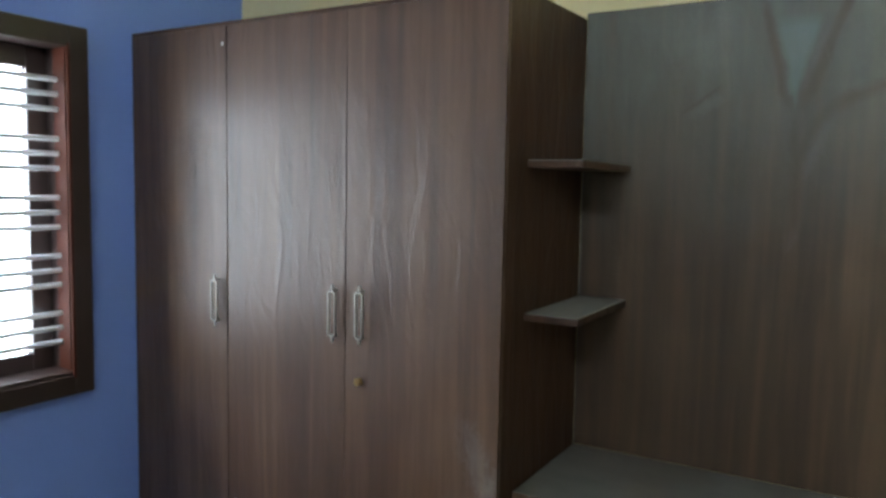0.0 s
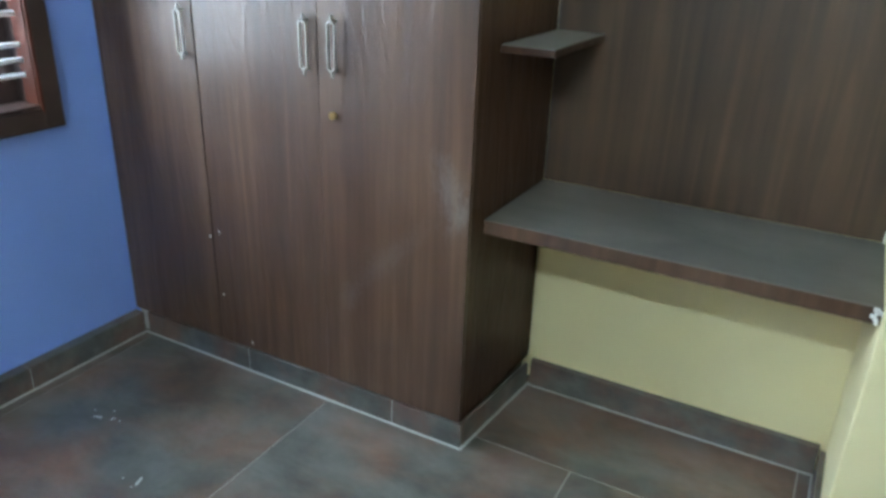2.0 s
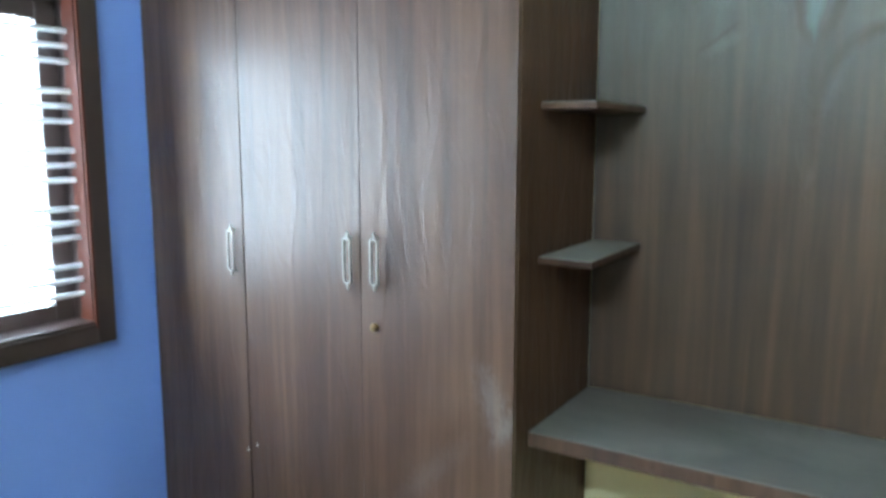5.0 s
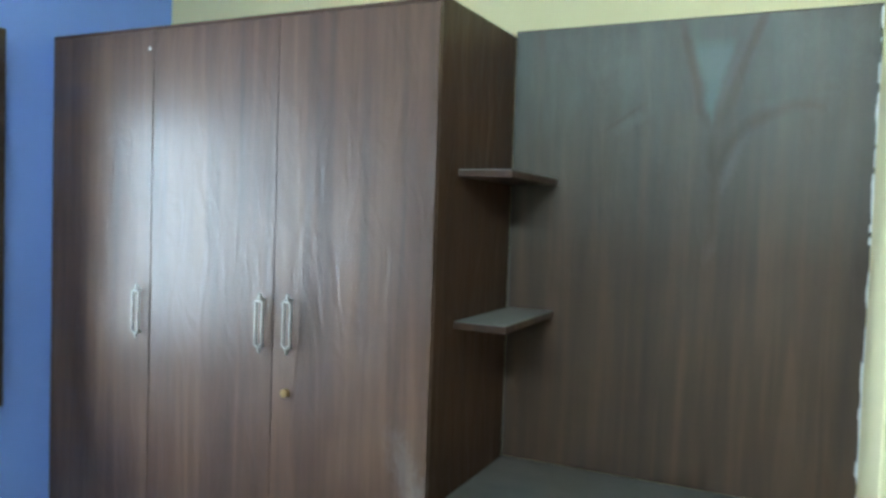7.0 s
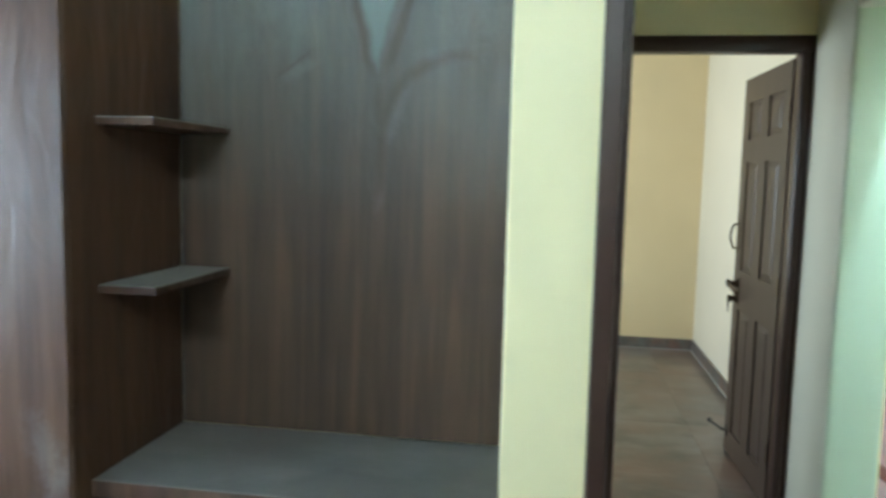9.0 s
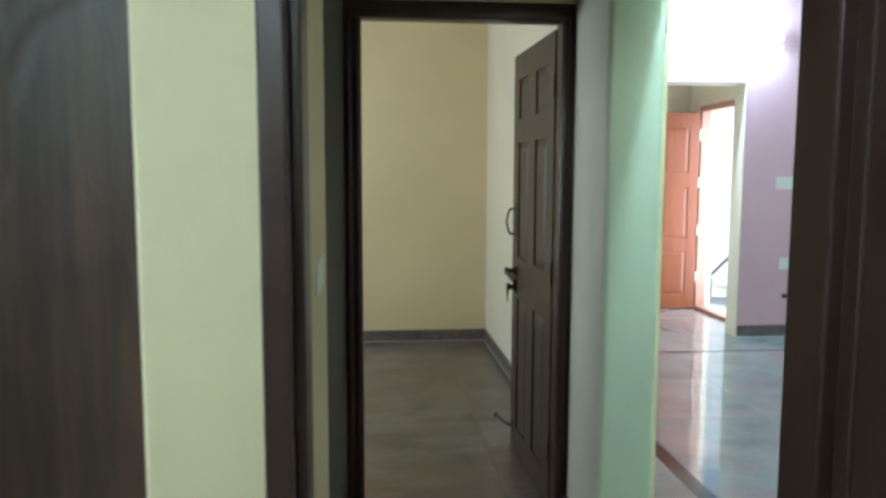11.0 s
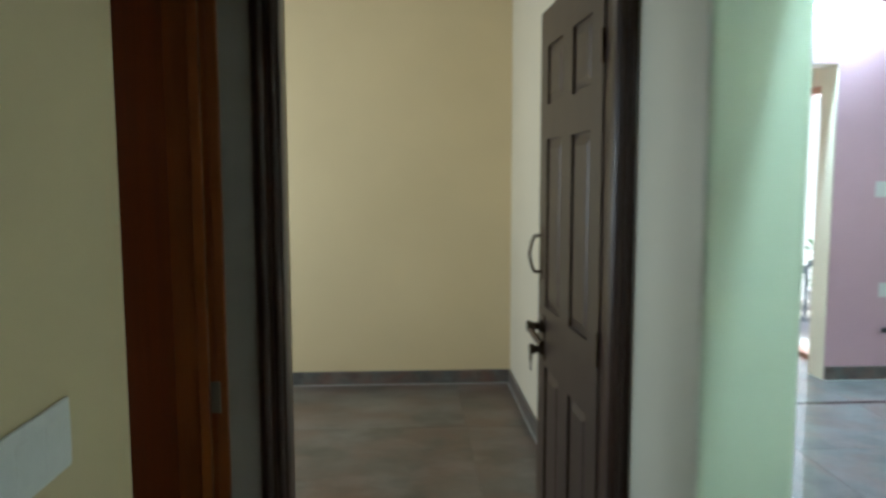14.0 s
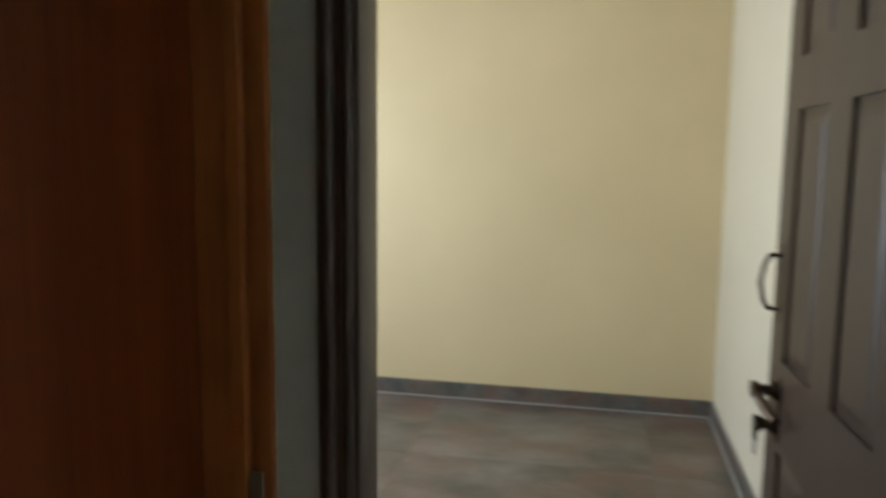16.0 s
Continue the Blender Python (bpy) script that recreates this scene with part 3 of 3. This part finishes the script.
def far_door():
    fr = tagged(new("door_1"), "dark brown glossy door frame with an open panelled door", "door", "", "structure")
    part("door_frame", frame_bmesh(2.596, 3.527, 1.893, 1.99, 2.116, 0.068), FRAME, fr, "", True)
    d = new("door_leaf")
    d.parent = fr
    tagged(d, "brown enamelled six-panel door standing open")
    d.matrix_basis = pose(3.490, 1.993, 0.004, 0, 0, 91.7)
    W = 0.75
    panel_leaf(d, W, 2.03, 0.035, DOOR)
    bm = bmesh.new()
    arched_pull(bm, W - 0.046, 0.035, 1.135, 1.262, -0.036)
    box(bm, W - 0.060, W - 0.032, 0.034, 0.0385, 1.105, 1.292, 0.002)
    part("pull_handle", bm, BRONZE, d, "arched antique bronze pull", True)
    bm = bmesh.new()
    x = W - 0.088
    box(bm, x - 0.026, x + 0.026, 0.034, 0.040, 0.83, 0.985, 0.004, 2)
    for z, out in ((0.948, 0.084), (0.866, 0.074)):
        rod(bm, (x, 0.038, z), (x, out, z), 0.013, 16)
        rod(bm, (x, 0.040, z), (x, 0.052, z), 0.022, 18)
        rod(bm, (x, out - 0.004, z), (x, out + 0.010, z), 0.020, 18)
    pipe(bm, [(x, 0.078, 0.945), (x - 0.03, 0.082, 0.936), (x - 0.08, 0.074, 0.918), (x - 0.115, 0.066, 0.910)], 0.012, 10)
    ring = [(x + 0.014 * math.cos(a), 0.080, 0.842 + 0.020 * math.sin(a)) for a in np.linspace(0, 2 * math.pi, 11)]
    pipe(bm, ring, 0.0028, 6)
    box(bm, x - 0.004, x + 0.004, 0.078, 0.082, 0.79, 0.824, 0.001)
    part("lock_set", bm, BRONZE, d, "dark bronze lever lock with a key ring", True)
    bm = bmesh.new()
    box(bm, W - 0.05, W - 0.02, 0.034, 0.04, 0.09, 0.15, 0.002)
    pipe(bm, [(W - 0.035, 0.04, 0.12), (W - 0.02, 0.055, 0.118), (W + 0.10, 0.075, 0.112), (W + 0.16, 0.08, 0.108)], 0.008)
    bmesh.ops.create_uvsphere(bm, u_segments=12, v_segments=8, radius=0.014, matrix=Matrix.Translation((W + 0.165, 0.08, 0.108)))
    part("door_holder", bm, BLACK, d, "black kick-down door holder", True)
    for z in (0.25, 1.02, 1.8):
        part("hinge", rod(bmesh.new(), (0.0, 0.036, z - 0.045), (0.0, 0.036, z + 0.045), 0.006, 10), BRONZE, d, "", True)


def bedroom_door():
    fr = tagged(new("door_2"), "dark brown glossy bedroom door frame with open door", "door", "", "structure")
    bm = bmesh.new()
    for a, b, y0, y1 in ((2.545, 2.585, -0.03, 0.012), (2.545, 2.602, 0.012, 0.124), (3.425, 3.462, -0.03, 0.012), (3.40, 3.462, 0.012, 0.124)):
        box(bm, a, b, y0, y1, 0, 2.05, 0.005, 2)
    box(bm, 2.545, 3.462, -0.03, 0.124, 2.05, 2.118, 0.005, 2)
    part("door_frame", bm, FRAME, fr)
    d = new("door_leaf")
    d.parent = fr
    tagged(d, "dark brown six-panel door swung back into the bedroom")
    d.matrix_basis = pose(3.428, -0.034, 0.004, 0, 0, -91)
    panel_leaf(d, 0.80, 2.03, 0.035, FRAME)


def bathroom_door():
    fr = tagged(new("door_3"), "red-brown varnished bathroom door, closed, set deep", "door", "", "structure")
    bm = boxes((2.395, 2.525, 1.151, 1.20, 0, 2.06), (2.395, 2.525, 1.151, 1.904, 2.06, 2.119), bevel=0.004, seg=2)
    part("door_frame", bm, RED, fr)
    bm = boxes((2.395, 2.452, 1.893, 1.905, 0, 2.06), (2.452, 2.478, 1.884, 1.905, 0, 2.06), (2.478, 2.494, 1.897, 1.905, 0, 2.06), (2.494, 2.521, 1.889, 1.905, 0, 2.06), bevel=0.003, seg=2)
    part("jamb", bm, ORANGE, fr, "orange varnished stepped door jamb")
    part("leaf", boxes((2.366, 2.398, 1.2, 1.893, 0.008, 2.06), bevel=0.002), RED, fr)
    bm = boxes((2.482, 2.505, 1.886, 1.8885, 0.907, 0.985), bevel=0.001)
    part("strike_plate", bm, ZINC, fr, "small dull metal strike plate")


def main_door():
    fr = tagged(new("door_4"), "bright teak main door standing open to daylight", "door", "", "structure")
    bm = boxes((6.16, 6.27, 5.551, 5.61, 0, 2.09), (6.16, 6.27, 6.54, 6.599, 0, 2.09), (6.16, 6.27, 5.551, 6.599, 2.09, 2.149), (6.16, 6.27, 5.61, 6.54, 0, 0.035), bevel=0.004)
    part("door_frame", bm, TEAK_PALE, fr)
    d = new("door_leaf")
    d.parent = fr
    tagged(d, "orange teak panelled door leaf")
    d.matrix_basis = pose(6.148, 6.585, 0.006, 0, 0, 180)
    panel_leaf(d, 0.92, 2.07, 0.04, TEAK, ((0.15, 0.62), (0.75, 1.30), (1.45, 1.93)))
    for z in (0.35, 0.85, 1.35, 1.85):
        part("hinge", boxes((6.142, 6.159, 6.535, 6.545, z - 0.06, z + 0.06)), STEEL, fr, "pale steel hinge")


far_door()
bedroom_door()
bathroom_door()
main_door()

# ---- lamps ----


def tube_light(at, turn, glow, length=1.2):
    t = thing("tube_light", at, "white batten tube light, switched on, fixed to the wall", "lamp", "", turn)
    part("batten", boxes((-length / 2, length / 2, -0.03, 0, -0.025, 0.025), bevel=0.004), PLASTIC, t)
    part("tube", rod(bmesh.new(), (-length / 2 + 0.03, -0.055, 0), (length / 2 - 0.03, -0.055, 0), 0.015, 16), glow, t, "glowing white tube", True)
    for s in (-1, 1):
        part("end_holder", boxes((s * length / 2 - 0.015 - s * 0.015, s * length / 2 + 0.015 - s * 0.015, -0.075, -0.02, -0.022, 0.022), bevel=0.004), PLASTIC, t)


tube_light((5.62, 5.187, 2.60), 0, TUBE_HALL)
tube_light((1.95, -2.549, 2.42), 180, TUBE)
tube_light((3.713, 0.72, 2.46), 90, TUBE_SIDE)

# ---- switches ----


def switch_plate(at, w, h, turn, keys, label):
    s = thing("switch_plate", at, label, "switch", "", turn)
    part("plate", boxes((-w / 2, w / 2, -0.0045, 0, -h / 2, h / 2), bevel=0.003, seg=2), PLASTIC, s)
    n = max(1, keys)
    for i in range(keys):
        x = -w / 2 + w * (i + 0.5) / n
        part("key", boxes((x - w / n * 0.45, x + w / n * 0.45, -0.0053, -0.0043, -h * 0.3, h * 0.3), bevel=0.0004), PLASTIC, s)


def cable(pts, label):
    c = part("cable", pipe(bmesh.new(), pts, 0.003, 6), WIRE, None, "", True)
    tagged(c, label, "cable")


switch_plate((6.375, 5.187, 1.366), 0.265, 0.11, 0, 5, "white switch plate on the pink wall")
switch_plate((6.44, 5.187, 0.652), 0.262, 0.102, 0, 3, "white socket plate with a dangling wire")
switch_plate((6.865, 5.187, 0.648), 0.266, 0.102, 0, 4, "white switch plate low on the pink wall")
switch_plate((7.13, 5.187, 0.644), 0.115, 0.105, 0, 1, "small white socket with a black plug")
switch_plate((2.566, 0.83, 1.193), 0.252, 0.080, 90, 4, "white switch plate on the passage wall")

# ---- floors, skirting, tiles ----


def tiled(name, x0, x1, y0, y1, sx, sy, ox, oy, mat, label, gap=0.004, grout=GROUT):
    """A mortar bed with each tile a piece of its own."""
    bed = structure(name, boxes((x0, x1, y0, y1, -0.011, -0.0025)), grout, label, "floor")
    shared = {}
    i0, i1 = math.floor((x0 - ox) / sx), math.ceil((x1 - ox) / sx)
    j0, j1 = math.floor((y0 - oy) / sy), math.ceil((y1 - oy) / sy)
    for i in range(i0, i1):
        for j in range(j0, j1):
            a, b = max(x0, ox + i * sx), min(x1, ox + (i + 1) * sx)
            c, d = max(y0, oy + j * sy), min(y1, oy + (j + 1) * sy)
            w, h = round(b - a - gap, 4), round(d - c - gap, 4)
            if w < 0.01 or h < 0.01:
                continue
            if (w, h) not in shared:
                bm = boxes((0, w, 0, h, -0.0024, 0.0), bevel=0.0009)
                shared[w, h] = mesh_of("tile", bm, mat)
            t = new("tile", shared[w, h])
            t.location = (a + gap / 2, c + gap / 2, 0)
            t.parent = bed
    return bed


def skirting(name, x0, x1, y0, y1, label, h=0.098, step=0.61, start=0.0, grout=GROUT):
    """A run of skirting tiles with pale joints, along x or y."""
    run = structure(name, boxes((x0 + 0.002, x1 - 0.002, y0 + 0.002, y1 - 0.002, 0, h - 0.003)), grout, label, "baseboard")
    along_x = x1 - x0 > y1 - y0
    lo, hi = (x0, x1) if along_x else (y0, y1)
    p = lo
    nxt = lo + (start or step)
    part("grout_line", boxes((x0 - 0.006, x1 + 0.006, y0 - 0.006, y1 + 0.006, 0.0003, 0.004), bevel=0.001), GROUT, run)
    while p < hi - 0.005:
        q = min(nxt, hi)
        b = (p + 0.0015, q - 0.0015, y0, y1, 0.004, h) if along_x else (x0, x1, p + 0.0015, q - 0.0015, 0.004, h)
        part("skirting_tile", boxes(b, bevel=0.0012), SKIRT, run)
        p, nxt = q, q + step
    return run


SK = "dark slate skirting tiles with white joints"
skirting("baseboard_west", -0.035, 0.008, -2.55, -0.001, SK, 0.087, start=0.25)
skirting("baseboard_wardrobe", 0.024, 1.383, 0.0, 0.0155, SK, 0.088, 0.6, 0.51)
side = skirting("baseboard_wardrobe_side", 1.372, 1.383, 0.017, 0.4425, SK, 0.088)
for ob in (side, *side.children):
    for v in ob.data.vertices:
        v.co.x += (v.co.y - 0.01) * 0.08
skirting("baseboard_niche", 1.424, 2.35, 0.443, 0.468, SK, 0.1, 1.2)
skirting("baseboard_return", 2.35, 2.366, 0.018, 0.442, SK)
skirting("baseboard_passage", 2.565, 2.58, 0.117, 1.15, SK)
skirting("baseboard_pillar_side", 3.495, 3.51, 1.46, 1.892, SK)
skirting("baseboard_pillar", 3.495, 3.726, 1.445, 1.4595, SK)
skirting("baseboard_far_north", 0.4, 3.67, 5.24, 5.256, SK, grout=GROUT_DARK)
skirting("baseboard_far_east", 3.67, 3.685, 2.06, 5.256, SK, grout=GROUT_DARK)
skirting("baseboard_pink", 5.942, 9.0, 5.172, 5.188, SK, 0.1, grout=GROUT_DARK)
skirting("baseboard_bedroom_south", 0.016, 4.2, -2.55, -2.535, SK)

FL = "dark slate floor tiles with rusty clouds and pale joints"
tiled("floor_bedroom", -0.035, 4.2, -2.55, 0.083, 0.832, 1.25, 0.05, 0.083, TILE, FL, 0.0035, GROUT_FLOOR)
tiled("floor_niche", -0.035, 2.366, 0.083, 0.505, 0.92, 0.832, 1.389, 0.083, TILE, FL, 0.004, GROUT_FLOOR)
tiled("floor_doorway", 2.366, 4.2, 0.083, 0.505, 1.2, 0.832, 2.366, 0.083, TILE, FL)
tiled("floor_passage", 1.4, 3.7, 0.506, 1.94, 0.832, 0.832, 0.05, 0.083, TILE_FAR, "brown grey polished passage floor tiles", 0.002, GROUT_DARK)
tiled("floor_far_room", 0.4, 3.685, 1.942, 5.256, 1.2, 1.2, 0.9, 1.942, TILE_FAR, "brown grey polished floor tiles with pale smears", 0.0015, GROUT_DARK)
tiled("floor_hall", 3.702, 9.0, 0.15, 5.188, 0.8, 0.8, 4.25, 4.69, TILE_HALL, "polished grey hall floor tiles with reddish clouds", 0.002, GROUT_DARK)
tiled("floor_foyer", 4.8, 6.35, 5.19, 6.8, 0.8, 0.8, 4.8, 5.19, TILE_HALL, "polished grey foyer floor tiles", 0.002, GROUT_DARK)
tagged(part("floor_border", boxes((4.15, 4.235, 0.4, 4.66, 0.0, 0.0012), (4.236, 9.0, 4.65, 4.69, 0.0, 0.0012)), BORDER), "dark grey stone border strip in the hall floor", "floor", "", "structure")

# ---- hall wires, outside ----
cable([(6.40, 5.176, 0.60), (6.41, 5.17, 0.52), (6.46, 5.168, 0.46), (6.58, 5.168, 0.44), (6.60, 5.168, 0.40), (6.50, 5.168, 0.38), (6.38, 5.165, 0.365)], "thin dark wire hanging from the socket plate")
plug = thing("plug", (6.36, 5.165, 0.365), "small black plug end on a loose wire", "plug")
part("plug_body", boxes((-0.022, 0.022, -0.015, 0.015, -0.018, 0.018), bevel=0.005), BLACK, plug)
cable([(7.14, 5.172, 0.65), (7.16, 5.15, 0.63), (7.19, 5.15, 0.58), (7.215, 5.16, 0.55)], "short black lead plugged into the socket")


def stair_rail():
    r = thing("stair_rail", (7.2, 7.0, -0.012), "steel stair handrail on the entrance landing, coloured pale as in glare", "railing")
    for y, z in ((0.0, 0.95), (0.75, 0.5), (1.38, 0.12)):
        part("post", rod(bmesh.new(), (0, y, 0 if y < 0.3 else -0.288), (0, y, z), 0.018, 10), RAIL, r, "", True)
    part("handrail", rod(bmesh.new(), (0, -0.05, 0.98), (0, 1.4, 0.1), 0.022, 12), RAIL, r, "", True)


def plant(at):
    p = thing("potted_plant", at, "leafy green plant in a pale pot on the landing", "plant")
    bm = bmesh.new()
    bmesh.ops.create_cone(bm, cap_ends=True, segments=20, radius1=0.10, radius2=0.15, depth=0.26, matrix=Matrix.Translation((0, 0, 0.13)))
    part("pot", bm, CONCRETE, p)
    rng = random.Random(4)
    bm = bmesh.new()
    for i in range(7):
        a, l = rng.uniform(0, 6.28), rng.uniform(0.25, 0.6)
        rod(bm, (0, 0, 0.24), (math.cos(a) * 0.12, math.sin(a) * 0.12, 0.24 + l), 0.006, 6)
    part("stem", bm, LEAF, p)
    bm = bmesh.new()
    for i in range(90):
        a, r, z = rng.uniform(0, 6.28), rng.uniform(0.03, 0.26), rng.uniform(0.3, 0.95)
        m = pose(math.cos(a) * r, math.sin(a) * r, z, rng.uniform(-50, 50), rng.uniform(-50, 50), math.degrees(a))
        vs = [bm.verts.new(m @ Vector(q)) for q in ((0, 0, 0), (0.05, 0.025, 0.012), (0.12, 0, 0.0), (0.05, -0.025, 0.012))]
        bm.faces.new((vs[0], vs[1], vs[2]))
        bm.faces.new((vs[0], vs[2], vs[3]))
    part("foliage", bm, LEAF, p)


# added sunlit backdrop that turns the open doorway white
structure("wall_boundary", boxes((3.0, 16.0, 10.2, 10.4, -0.3, 3.2), (3.0, 16.0, 10.17, 10.43, 3.2, 3.28)), LIMEWASH, "white limewashed wall added outside as a bright backdrop for the doorway", WALL)
stair_rail()
plant((8.3, 9.4, -0.3))

rng = random.Random(21)
bm = bmesh.new()
for x, y, l, a in ((0.312, -0.461, 0.018, 20), (0.361, -0.443, 0.010, 80), (0.666, -0.602, 0.022, 110), (2.28, 0.26, 0.012, 40)):
    bmesh.ops.create_uvsphere(bm, u_segments=8, v_segments=5, radius=1.0, matrix=pose(x, y, 0.0008, 0, 0, a) @ Matrix.Diagonal((l, 0.005, 0.0012, 1)))
    for i in range(2):
        bmesh.ops.create_uvsphere(bm, u_segments=6, v_segments=4, radius=0.003, matrix=Matrix.Translation((x + rng.uniform(-0.05, 0.05), y + rng.uniform(-0.05, 0.05), 0.0008)))
tagged(part("paint_drip", bm, GROUT), "small dried white paint drips on the floor tiles", "paint drips", "", "stuff")
